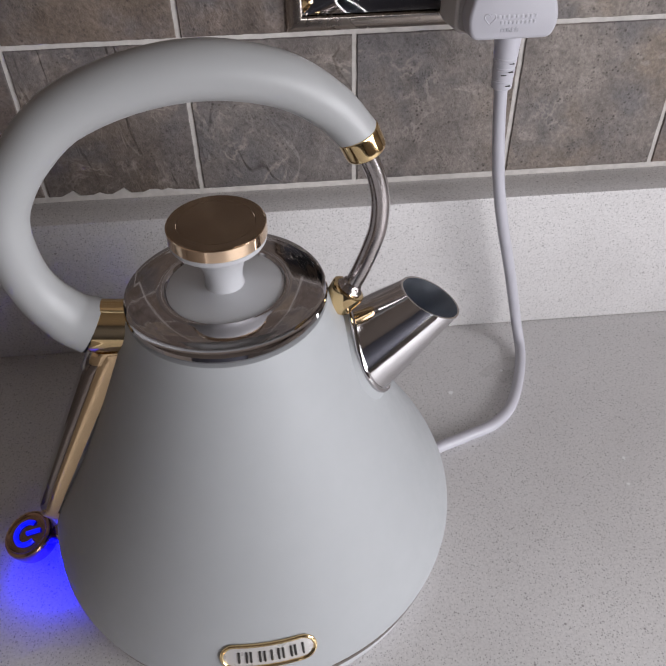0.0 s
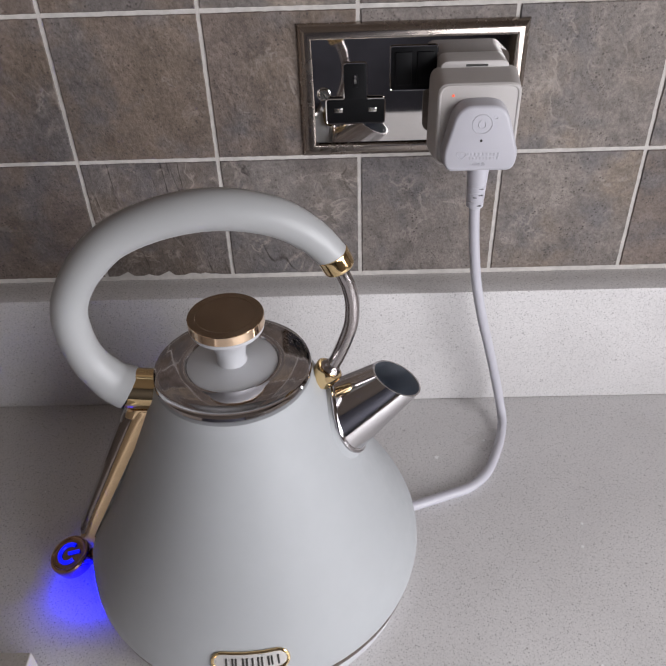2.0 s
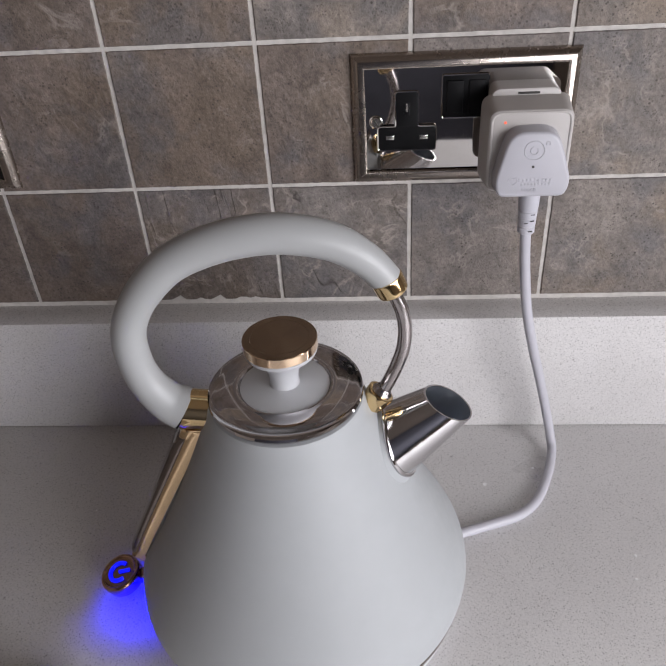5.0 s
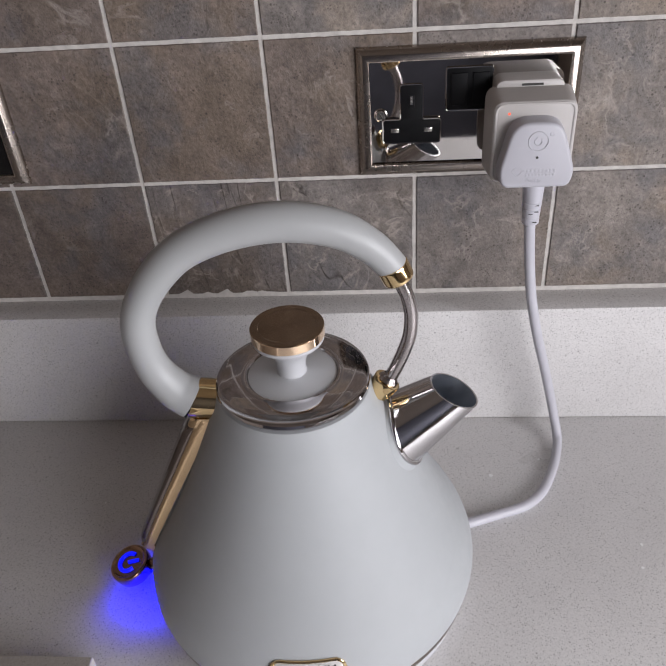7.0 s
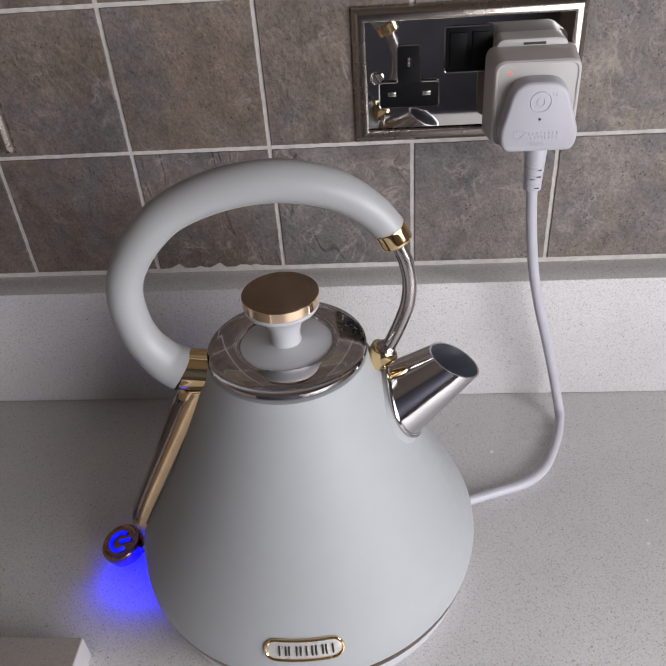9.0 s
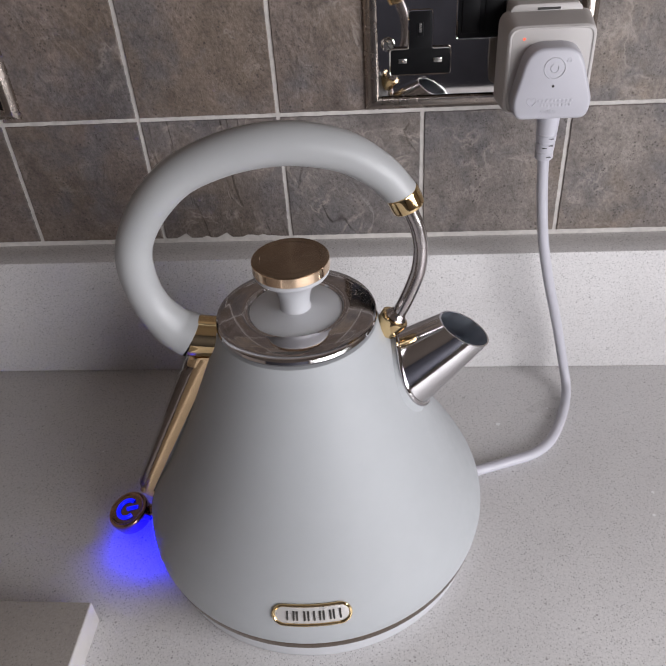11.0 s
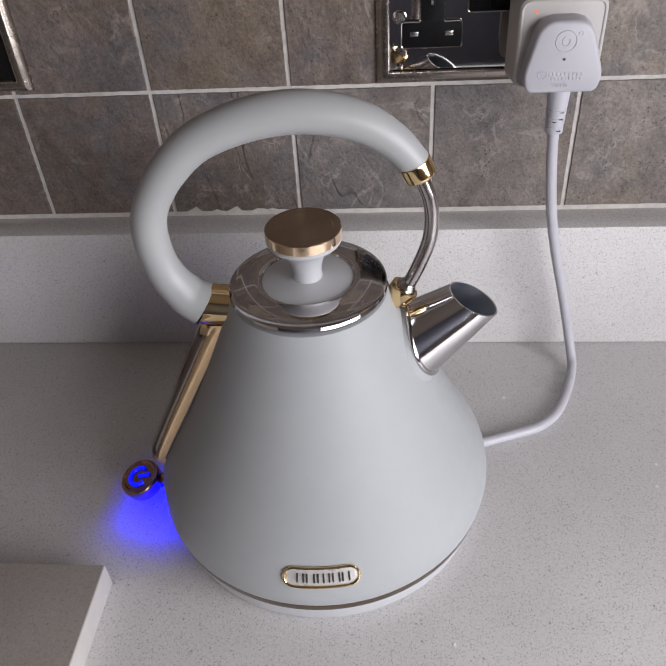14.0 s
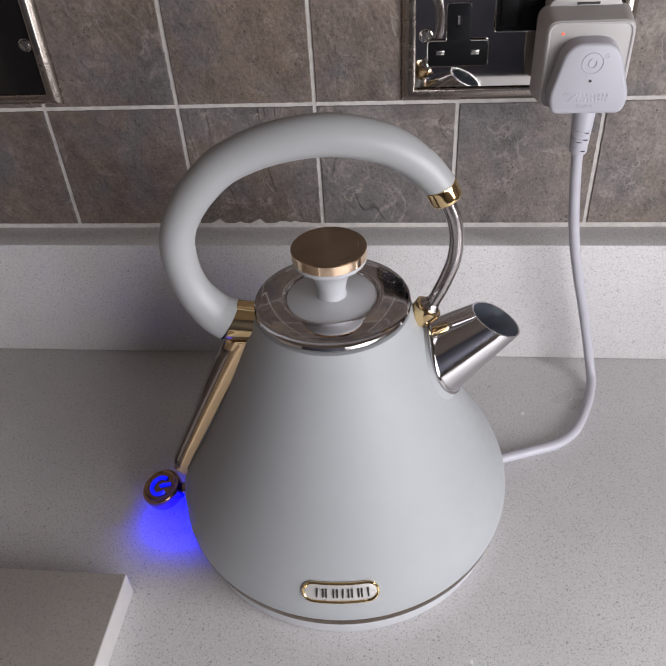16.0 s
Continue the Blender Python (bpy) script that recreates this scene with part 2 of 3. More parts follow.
def part(name, bm, mat, parent=None, label="", sharp=35):
    me = bpy.data.meshes.new(name)
    bm.to_mesh(me)
    bm.free()
    me.materials.append(mat)
    ob = new(name, me)
    finish(ob, sharp)
    if parent:
        ob.parent = parent
    if label:
        tagged(ob, label)
    return ob


def thing(name, m, label, category, group=""):
    ob = new(name)
    ob.empty_display_size = 0.02
    ob.matrix_world = m
    return tagged(ob, label, category, group)


def lathe(profile, n=64, bm=None, m=None):
    """A solid of revolution about z from (r, z) pairs."""
    bm = bm or bmesh.new()
    rows = []
    for r, z in profile:
        if r < 1e-6:
            rows.append([bm.verts.new((0, 0, z))])
        else:
            rows.append([bm.verts.new((r * math.cos(a), r * math.sin(a), z)) for a in (2 * math.pi * i / n for i in range(n))])
    for a, b in zip(rows, rows[1:]):
        for i in range(n):
            j = (i + 1) % n
            quad = [a[i % len(a)], a[j % len(a)], b[j % len(b)], b[i % len(b)]]
            face = list(dict.fromkeys(quad))
            if len(face) > 2:
                bm.faces.new(face)
    if m is not None:
        bmesh.ops.transform(bm, matrix=m, verts=[v for row in rows for v in row])
    return bm


def rounded(profile, steps=3, bite=0.35):
    """Cuts the corners of a profile into short curves."""
    out = [profile[0]]
    for a, b, c in zip(profile, profile[1:], profile[2:]):
        a, b, c = Vector(a), Vector(b), Vector(c)
        p, q = b.lerp(a, bite), b.lerp(c, bite)
        for i in range(steps + 1):
            t = i / steps
            out.append(tuple(p.lerp(b, t).lerp(b.lerp(q, t), t)))
    return out + [profile[-1]]


def spline(points, n):
    """Catmull-Rom through the points, n steps a span."""
    P = [Vector(p) for p in points]
    P = [2 * P[0] - P[1]] + P + [2 * P[-1] - P[-2]]
    out = []
    for a, b, c, d in zip(P, P[1:], P[2:], P[3:]):
        for i in range(n):
            t = i / n
            out.append(0.5 * (2 * b + (c - a) * t + (2 * a - 5 * b + 4 * c - d) * t * t + (3 * b - a - 3 * c + d) * t ** 3))
    return out + [P[-2]]


def tube(points, radii, n=20, bm=None, closed=False, side=None, flat=1.0):
    """A tube along points; radii one or as many as points. flat: thickness across the plane of 'side'."""
    bm = bm or bmesh.new()
    k = len(points)
    radii = [radii] * k if isinstance(radii, (int, float)) else radii
    rings = []
    ref = Vector(side) if side else None
    last = None
    for i, p in enumerate(points):
        p = Vector(p)
        a = Vector(points[(i - 1) % k] if closed or i else points[0])
        b = Vector(points[(i + 1) % k] if closed or i < k - 1 else points[-1])
        d = (b - a).normalized()
        if ref is not None:
            u = ref - d * ref.dot(d)
        elif last is None:
            u = d.orthogonal()
        else:
            u = last - d * last.dot(d)
        u.normalize()
        last = u
        w = d.cross(u)
        rings.append([bm.verts.new(p + radii[i] * (flat * math.cos(t) * u + math.sin(t) * w)) for t in (2 * math.pi * j / n for j in range(n))])
    pairs = list(zip(rings, rings[1:])) + ([(rings[-1], rings[0])] if closed else [])
    for a, b in pairs:
        for j in range(n):
            bm.faces.new((a[j], a[(j + 1) % n], b[(j + 1) % n], b[j]))
    if not closed:
        bm.faces.new(rings[0][::-1])
        bm.faces.new(rings[-1])
    return bm


def box(x0, x1, y0, y1, z0, z1, bevel=0.0, bm=None, segments=2):
    bm = bm or bmesh.new()
    v = [bm.verts.new((x, y, z)) for x in (x0, x1) for y in (y0, y1) for z in (z0, z1)]
    f = [bm.faces.new([v[i] for i in q]) for q in ((0, 1, 3, 2), (4, 6, 7, 5), (0, 4, 5, 1), (2, 3, 7, 6), (0, 2, 6, 4), (1, 5, 7, 3))]
    if bevel:
        edges = list({e for face in f for e in face.edges})
        bmesh.ops.bevel(bm, geom=edges, offset=bevel, segments=segments, profile=0.5, affect="EDGES")
    return bm


def shrink(outline, d):
    """An outline drawn in by d all round."""
    k = len(outline)
    area = sum(a[0] * b[1] - b[0] * a[1] for a, b in zip(outline, outline[1:] + outline[:1]))
    sign = 1 if area > 0 else -1
    out = []
    for i in range(k):
        a, b, c = (Vector(outline[(i + j) % k]) for j in (-1, 0, 1))
        e, f = (b - a).normalized(), (c - b).normalized()
        n = Vector((-e.y - f.y, e.x + f.x)).normalized() * sign
        cosine = max(0.5, n.dot(Vector((-e.y, e.x)) * sign))
        out.append(tuple(b + n * d / cosine))
    return out


def prism(outline, y0, y1, bevel=0.0, bm=None, segments=2, taper=1.0):
    """A plate with an (x, z) outline, from y0 (front) to y1, its front edge rounded."""
    bm = bm or bmesh.new()
    outline = list(dict.fromkeys((round(x, 7), round(z, 7)) for x, z in outline))
    c = [sum(p[i] for p in outline) / len(outline) for i in (0, 1)]
    loops = [[bm.verts.new((c[0] + (x - c[0]) * taper, y1, c[1] + (z - c[1]) * taper)) for x, z in outline]]
    steps = segments + 1 if bevel else 1
    for i in range(steps):
        t = math.pi / 2 * i / max(1, steps - 1)
        inset = bevel * (1 - math.cos(t))
        loops.append([bm.verts.new((x, y0 + bevel * (1 - math.sin(t)), z)) for x, z in (shrink(outline, inset) if inset else outline)])
    k = len(outline)
    for a, b in zip(loops, loops[1:]):
        for i in range(k):
            bm.faces.new((a[i], a[(i + 1) % k], b[(i + 1) % k], b[i]))
    bm.faces.new(loops[0])
    bm.faces.new(loops[-1])
    return bm


def round_poly(corners, r, n=5):
    """An outline with rounded corners; r one radius or one for each corner."""
    out = []
    k = len(corners)
    r = [r] * k if isinstance(r, (int, float)) else r
    for i in range(k):
        a, b, c = (Vector(corners[(i + j) % k]) for j in (-1, 0, 1))
        p, q = b + (a - b).normalized() * r[i], b + (c - b).normalized() * r[i]
        for j in range(n + 1):
            t = j / n
            out.append(tuple(p.lerp(b, t).lerp(b.lerp(q, t), t)))
    return out


def stadium(w, h, n=10):
    r = h / 2
    out = []
    for s in (1, -1):
        for i in range(n + 1):
            a = -math.pi / 2 + math.pi * i / n
            out.append((s * (w / 2 - r + r * math.cos(a)), s * r * math.sin(a)))
    return out


def structure(name, bm, mat, label, category):
    return tagged(part(name, bm, mat), label, category, kind="structure")


# ---- the room ----
TOP = 0.9
X0, X1, Y0, CEILING = -1.6, WIN_X, -2.4, 2.4

structure("floor", box(X0 - 0.1, X1 + 0.1, Y0 - 0.1, 0.15, -0.1, 0.0), FLOOR, "plain dark kitchen floor", "floor")
structure("ceiling", box(X0 - 0.1, X1 + 0.1, Y0 - 0.1, 0.15, CEILING, CEILING + 0.1), CEIL, "plain unseen ceiling, darkened to cut bounced light", "ceiling")
wall_north = structure("wall_north", box(X0 - 0.1, X1 + 0.1, 0.003, 0.15, 0.0, CEILING), WALL, "kitchen wall with slate-look tiles above the worktop", "wall")
structure("wall_west", box(X0 - 0.1, X0, Y0, 0.003, 0.0, CEILING), WALL, "plain plastered wall", "wall")
structure("wall_south", box(X0, X1, Y0 - 0.1, Y0, 0.0, CEILING), NAVY, "plain dark painted wall", "wall")
bm = bmesh.new()
for y0, y1, z0, z1 in ((Y0, WIN_Y0, 0, CEILING), (WIN_Y1, 0.003, 0, CEILING), (WIN_Y0, WIN_Y1, 0, WIN_Z0), (WIN_Y0, WIN_Y1, WIN_Z1, CEILING)):
    box(X1, X1 + 0.2, y0, y1, z0, z1, bm=bm)
structure("wall_east", bm, WALL, "plain plastered wall with a window opening", "wall")
window = thing("window_1", pose(X1 + 0.1, 0, 0), "white framed kitchen window letting in daylight", "window")
tagged(window, kind="structure")
bm = bmesh.new()
for y0, y1, z0, z1 in ((WIN_Y0, WIN_Y0 + 0.05, WIN_Z0, WIN_Z1), (WIN_Y1 - 0.05, WIN_Y1, WIN_Z0, WIN_Z1), (WIN_Y0 + 0.05, WIN_Y1 - 0.05, WIN_Z0, WIN_Z0 + 0.05), (WIN_Y0 + 0.05, WIN_Y1 - 0.05, WIN_Z1 - 0.05, WIN_Z1)):
    box(-0.03, 0.03, y0, y1, z0, z1, 0.004, bm)
part("window_frame", bm, FRAME, window)
pane = part("pane", box(-0.003, 0.003, WIN_Y0 + 0.05, WIN_Y1 - 0.05, WIN_Z0 + 0.05, WIN_Z1 - 0.05), PANE, window)
pane.visible_shadow = False

# worktop, its support and the upstand
DEPTH = 0.515
structure("wall_under_worktop", box(X0, X1, -DEPTH + 0.03, 0.003, 0.0, TOP - 0.02), WALL, "plain closed front under the worktop", "wall")
worktop = structure("worktop", box(X0, X1, -DEPTH, -0.003, TOP - 0.02, TOP, 0.0015), QUARTZ, "pale grey speckled quartz kitchen worktop", "worktop")
UP_Y, UP_Z = -0.0260, 1.0095
structure("upstand", box(X0, X1, UP_Y, 0.0025, TOP, UP_Z, 0.0012), QUARTZ, "pale speckled quartz upstand along the tiled wall", "upstand")

# bright chips that lie in the quartz
bm = bmesh.new()
for x, y, s in ((0.156, -0.092, 0.0011), (0.251, -0.157, 0.0008), (0.2465, -0.176, 0.0008), (0.236, -0.26, 0.0009), (0.195, -0.075, 0.0008), (0.106, -0.290, 0.0008), (-0.142, -0.12, 0.0005)):
    s = s * 1.7
    ring = [bm.verts.new((x + s * math.cos(a) * random.uniform(0.6, 1.2), y + s * math.sin(a) * random.uniform(0.6, 1.2), TOP + 0.0001 + 0.00008 * random.random())) for a in (0.2, 1.3, 2.4, 3.6, 4.9)]
    tip = bm.verts.new((x, y, TOP + 0.0005))
    for i in range(5):
        bm.faces.new((ring[i], ring[(i + 1) % 5], tip))
flakes = part("quartz_flakes", bm, material("clear_quartz_chip", (0.95, 0.95, 0.95), 0.15), worktop, "tiny bright quartz chips")
tagged(flakes, kind="stuff")

# ---- slab of the same quartz ----
slab = thing("quartz_slab", pose(-0.1010, -0.2571, TOP), "loose taupe stone slab with a pale edge on the worktop", "slab")
part("slab_body", box(-0.36, 0.0, -0.25, 0.0, 0.0, 0.0190, 0.0010), EDGE, slab, "pale polished edge")
part("slab_top", box(-0.3595, -0.0006, -0.2495, -0.0006, 0.0185, 0.0196, 0.0003), TAUPE, slab, "taupe speckled top")

# ---- kettle ----
KX, KY, KTURN = 0.0263, -0.1774, 4.0
kettle = thing("kettle", pose(KX, KY, TOP, 0, 0, KTURN), "pale grey pyramid kettle with gold and chrome trim, switched on", "kettle")
BODY = [(0.1043, 0.0224), (0.1049, 0.0234), (0.1053, 0.0262), (0.1054, 0.0305), (0.1039, 0.0385), (0.0993, 0.0495), (0.0923, 0.062), (0.0842, 0.0755), (0.0715, 0.1000), (0.0580, 0.1300), (0.0480, 0.1530), (0.0453, 0.1592), (0.0437, 0.1640)]


def body_r(z):
    for (r0, z0), (r1, z1) in zip(BODY, BODY[1:]):
        if z0 <= z <= z1:
            return r0 + (r1 - r0) * (z - z0) / (z1 - z0)
    return BODY[0][0] if z < BODY[0][1] else BODY[-1][0]


def on_body(angle, z, out=0.0):
    """A point on the kettle's body, out metres proud of it."""
    slope = (body_r(z + 0.003) - body_r(z - 0.003)) / 0.006
    k = 1 / math.sqrt(1 + slope * slope)
    r = body_r(z) + out * k
    return Vector((r * math.cos(angle), r * math.sin(angle), z - out * k * slope))


smooth_body = [(p.x, p.y) for p in spline([(r, z, 0) for r, z in BODY], 5)]
part("body", lathe([(0.0, 0.0222), (0.1034, 0.0222)] + smooth_body + [(0.0429, 0.1656), (0.0412, 0.1661), (0.0, 0.1661)], 128), PAINT, kettle)
part("gold_band", lathe(rounded([(0.0, 0.0162), (0.1028, 0.0162), (0.1037, 0.0165), (0.1044, 0.0217), (0.1040, 0.0224), (0.0, 0.0224)], 2, 0.12), 128), BRONZE, kettle, "thin gold band round the foot")

# lid with chrome ring, painted centre, stem and knob
# black disc: the shade in the gap under the ring, put in as colour
lid = part("lid", lathe(rounded([(0.0, 0.1630), (0.0418, 0.1630), (0.0422, 0.1650), (0.0420, 0.1662), (0.0, 0.1662)]), 96), BLACK, kettle, "black disc for the shadow gap under the lid")
ring = [(0.0, 0.1664), (0.0405, 0.1666), (0.0423, 0.1674), (0.0432, 0.1690), (0.0427, 0.1705), (0.0412, 0.1714), (0.0390, 0.1716), (0.0372, 0.1721), (0.0330, 0.1728), (0.0290, 0.1733), (0.0270, 0.1735), (0.0257, 0.1731), (0.0250, 0.1720), (0.0, 0.1720)]
part("chrome_ring", lathe(ring, 128), CHROME, lid, "polished chrome lid ring")
part("lid_centre", lathe([(0.0, 0.1712), (0.0248, 0.1712), (0.0248, 0.1722), (0.0235, 0.1726), (0.0160, 0.1732), (0.0095, 0.1740), (0.0, 0.1742)], 96), LID_PAINT_LIT, lid, "painted lid centre, light put into its paler colour")
stem = [(0.0, 0.1735), (0.0086, 0.1735), (0.0080, 0.1750), (0.0079, 0.1780), (0.0084, 0.1815), (0.0094, 0.1850), (0.0110, 0.1885), (0.0136, 0.1917), (0.0168, 0.1943), (0.0190, 0.1956), (0.0195, 0.1964), (0.0195, 0.1978), (0.0188, 0.1985), (0.0, 0.1985)]
part("stem", lathe(stem, 96), WHITE, lid, "flared white stem under the knob")
part("knob", lathe([(0.0, 0.1983), (0.0196, 0.1983), (0.0200, 0.1987), (0.0200, 0.2037), (0.0198, 0.2040), (0.0, 0.2040)], 96), KNOB, lid, "polished gold knob rim", 25)
part("knob_top", lathe([(0.0, 0.2032), (0.0195, 0.2032), (0.0196, 0.2041), (0.0193, 0.20425), (0.0158, 0.20425), (0.0156, 0.2041), (0.0153, 0.20425), (0.0, 0.20428)], 96), BRUSHED, lid, "spun brushed gold knob top", 25)

# handle: soft grip, gold clip, steel rod and gold boss
LINE = [(0.0570, 0.2356), (0.0462, 0.2482), (0.0290, 0.2593), (0.0040, 0.2647), (-0.0222, 0.2621), (-0.0466, 0.2529), (-0.0624, 0.2394), (-0.0730, 0.2247), (-0.0780, 0.2121), (-0.0790, 0.2000), (-0.0777, 0.1882), (-0.0745, 0.1777), (-0.0697, 0.1694), (-0.0650, 0.1633), (-0.0588, 0.1588)]
GIRTH = [0.0080, 0.0087, 0.0096, 0.0102, 0.0101, 0.0097, 0.0094, 0.0091, 0.0092, 0.0094, 0.0094, 0.0099, 0.0108, 0.0117, 0.0127]
line = spline([(x, 0, z) for x, z in LINE], 6)
girth = [p.x for p in spline([(g, 0, 0) for g in GIRTH], 6)]
handle = part("handle", tube(line, girth, 32, side=(0, 1, 0), flat=0.97), GRIP, kettle, "matt pale grey arched handle grip")


def along(origin, direction, profile, n=40):
    """A turned piece whose axis runs from origin along direction."""
    q = Vector(direction).to_track_quat("Z", "Y").to_matrix().to_4x4()
    return lathe(profile, n, m=Matrix.Translation(origin) @ q)


d = (Vector((0.0604, 0, 0.2275)) - Vector((0.0566, 0, 0.2362))).normalized()
part("gold_clip", along(Vector((0.0566, 0, 0.2362)), d, rounded([(0.0, -0.001), (0.0082, -0.001), (0.0084, 0.0), (0.0083, 0.0074), (0.0076, 0.0084), (0.0, 0.0084)])), GOLD, handle, "gold cap at the grip's end")
rod = spline([(0.0590, 0, 0.2310), (0.0614, 0, 0.2245), (0.0640, 0, 0.2175), (0.0659, 0, 0.2066), (0.0652, 0, 0.1938), (0.0622, 0, 0.1831), (0.0579, 0, 0.1722), (0.0530, 0, 0.1620)], 6)
part("front_rod", tube(rod, 0.0038, 24), ROD, handle, "curved smoky steel rod")
bd = Vector((0.57, 0, 0.82)).normalized()
boss = part("boss", along(Vector((0.0530, 0, 0.1632)) - bd * 0.0105, bd, [(0.0, 0.0), (0.0066, 0.0), (0.0072, 0.0030), (0.0080, 0.0094), (0.0079, 0.0102), (0.0074, 0.0106), (0.0, 0.0107)]), GOLD, kettle, "gold boss holding the rod", 25)

rd = (Vector((0.0579, 0, 0.1722)) - Vector((0.0530, 0, 0.1620))).normalized()
part("rod_collar", along(Vector((0.0530, 0, 0.1632)) - bd * 0.0002, (bd + rd).normalized(), rounded([(0.0, 0.0), (0.0058, 0.0), (0.0060, 0.0008), (0.0048, 0.0022), (0.0041, 0.0042), (0.0, 0.0042)])), ROD, boss, "smoky steel collar at the rod's foot")

# rear bracket and water gauge
bracket = part("bracket", tube([(-0.0588, 0, 0.1587), (-0.0580, 0, 0.1583), (-0.0505, 0, 0.1570), (-0.0430, 0, 0.1558)], [0.0116, 0.0122, 0.0122, 0.0122], 40, side=(0, 1, 0), flat=0.9), GOLD, kettle, "gold collar joining grip and body")
part("collar_seam", tube([(-0.0592, 0, 0.1589), (-0.0582, 0, 0.1584)], [0.0126, 0.0126], 40, side=(0, 1, 0), flat=0.92), BLACK, bracket)
G_IN, G_OUT = (Vector((-0.0500, 0, 0.1450)), Vector((-0.1090, 0, 0.0355))), (Vector((-0.0624, 0, 0.1460)), Vector((-0.1154, 0, 0.0405)))


def gauge_bar(t0, t1, low, high, inset, rows_n, ends):
    """A bar along the gauge between two levels of its depth, its outer edges rounded, its ends drawn in."""
    bm = bmesh.new()
    rows = []
    for i in range(rows_n + 1):
        t = t0 + (t1 - t0) * i / rows_n
        a, b = G_IN[0].lerp(G_IN[1], t), G_OUT[0].lerp(G_OUT[1], t)
        w = 0.0088 + (0.0074 - 0.0088) * t - inset
        top = high - (ends if i in (0, rows_n) else ends * 0.25 if i in (1, rows_n - 1) else 0)
        span = top - low
        prof = ((-1.0, low), (-1.0, low + span * 0.72), (-0.94, low + span * 0.90), (-0.80, top), (0.0, top + 0.02), (0.80, top), (0.94, low + span * 0.90), (1.0, low + span * 0.72), (1.0, low))
        twist = Matrix.Rotation(radians(3.6) * t, 3, 'Z')
        rows.append([bm.verts.new(twist @ (a.lerp(b, h) + Vector((0, w * y, 0)))) for y, h in prof])
    for a, b in zip(rows, rows[1:]):
        for j in range(8):
            bm.faces.new((a[j], a[j + 1], b[j + 1], b[j]))
        bm.faces.new((a[8], a[0], b[0], b[8]))
    bm.faces.new(rows[0])
    bm.faces.new(rows[-1][::-1])
    return bm


gauge = part("water_gauge", gauge_bar(-0.02, 0.912, -0.14, 0.64, 0.0, 40, 0.08), COPPERY, kettle, "slim gold framed water gauge down the body")
part("gauge_gasket", gauge_bar(0.0, 0.905, -0.80, -0.10, 0.0010, 30, 0.0), PAINT, gauge)
part("gauge_head", gauge_bar(-0.03, 0.030, -0.40, 0.94, 0.0002, 8, 0.06), COPPERY, gauge)
part("gauge_tip", gauge_bar(0.885, 0.925, -0.40, 0.80, 0.0002, 8, 0.35), COPPERY, gauge)
part("gauge_window", gauge_bar(0.022, 0.900, 0.30, 1.04, 0.0012, 40, 0.22), GLASS, gauge, "dark glossy gauge window")

# spout: a slanting cone that meets the body, with a rolled flange
A, U, N = Vector((0.793, 0, 0.609)), Vector((-0.609, 0, 0.793)), Vector((0.47, 0, 0.883))
M0, RM, GROW = Vector((0.0916, 0, 0.1519)), 0.0139, math.tan(radians(11.5))


def spout_line(phi, inset=0.0):
    """The mouth point and the foot on the body of the spout's line at the angle phi."""
    e = U * math.cos(phi) + Vector((0, 1, 0)) * math.sin(phi)
    g = (-A + e * GROW)
    p = M0 + e * (RM - inset)
    p = p + g * (N.dot(p - M0) / -N.dot(g))
    q = p.copy()
    for _ in range(400):
        q = q + g * 0.0002
        if math.hypot(q.x, q.y) < body_r(q.z) + 0.0036:
            break
    return p, q, g


bm = bmesh.new()
outer, inner, lining, k = [], [], [], 64
foot = []
for i in range(k):
    phi = 2 * math.pi * i / k
    p, q, g = spout_line(phi)
    foot.append(q)
    q2 = q + g * 0.001
    outer.append([bm.verts.new(p.lerp(q2, t / 8)) for t in range(9)])
    p2, q3, g = spout_line(phi, 0.0009)
    inner.append([bm.verts.new(p2)])
    lining.append([p2.lerp(q3, t / 8) for t in range(9)])
for i in range(k):
    j = (i + 1) % k
    for t in range(8):
        bm.faces.new((outer[i][t], outer[j][t], outer[j][t + 1], outer[i][t + 1]))
    bm.faces.new((outer[i][0], inner[i][0], inner[j][0], outer[j][0]))
spout = part("spout", bm, STEEL, kettle, "polished steel conical spout")
bm = bmesh.new()
lining = [[bm.verts.new(v) for v in rail] for rail in lining]
for i in range(k):
    j = (i + 1) % k
    for t in range(8):
        bm.faces.new((lining[i][t], lining[i][t + 1], lining[j][t + 1], lining[j][t]))
part("spout_lining", bm, LINING, spout, "brushed steel inside of the spout")
bm = bmesh.new()
neck = []
for i in range(k):
    p, q, g = spout_line(2 * math.pi * i / k)
    e = (q - (M0 + A * (q - M0).dot(A))).normalized()
    neck.append([bm.verts.new(v) for v in (q + e * 0.0004, q + g * 0.003 + e * 0.0012, q + g * 0.007 + e * 0.0026, q + g * 0.013 + e * 0.0030)])
for i in range(k):
    j = (i + 1) % k
    for t in range(3):
        bm.faces.new((neck[i][t], neck[j][t], neck[j][t + 1], neck[i][t + 1]))
part("spout_neck", bm, PAINT, spout, "painted neck between body and spout")
part("spout_flange", tube(foot, 0.0015, 12, closed=True), CHROME, spout)

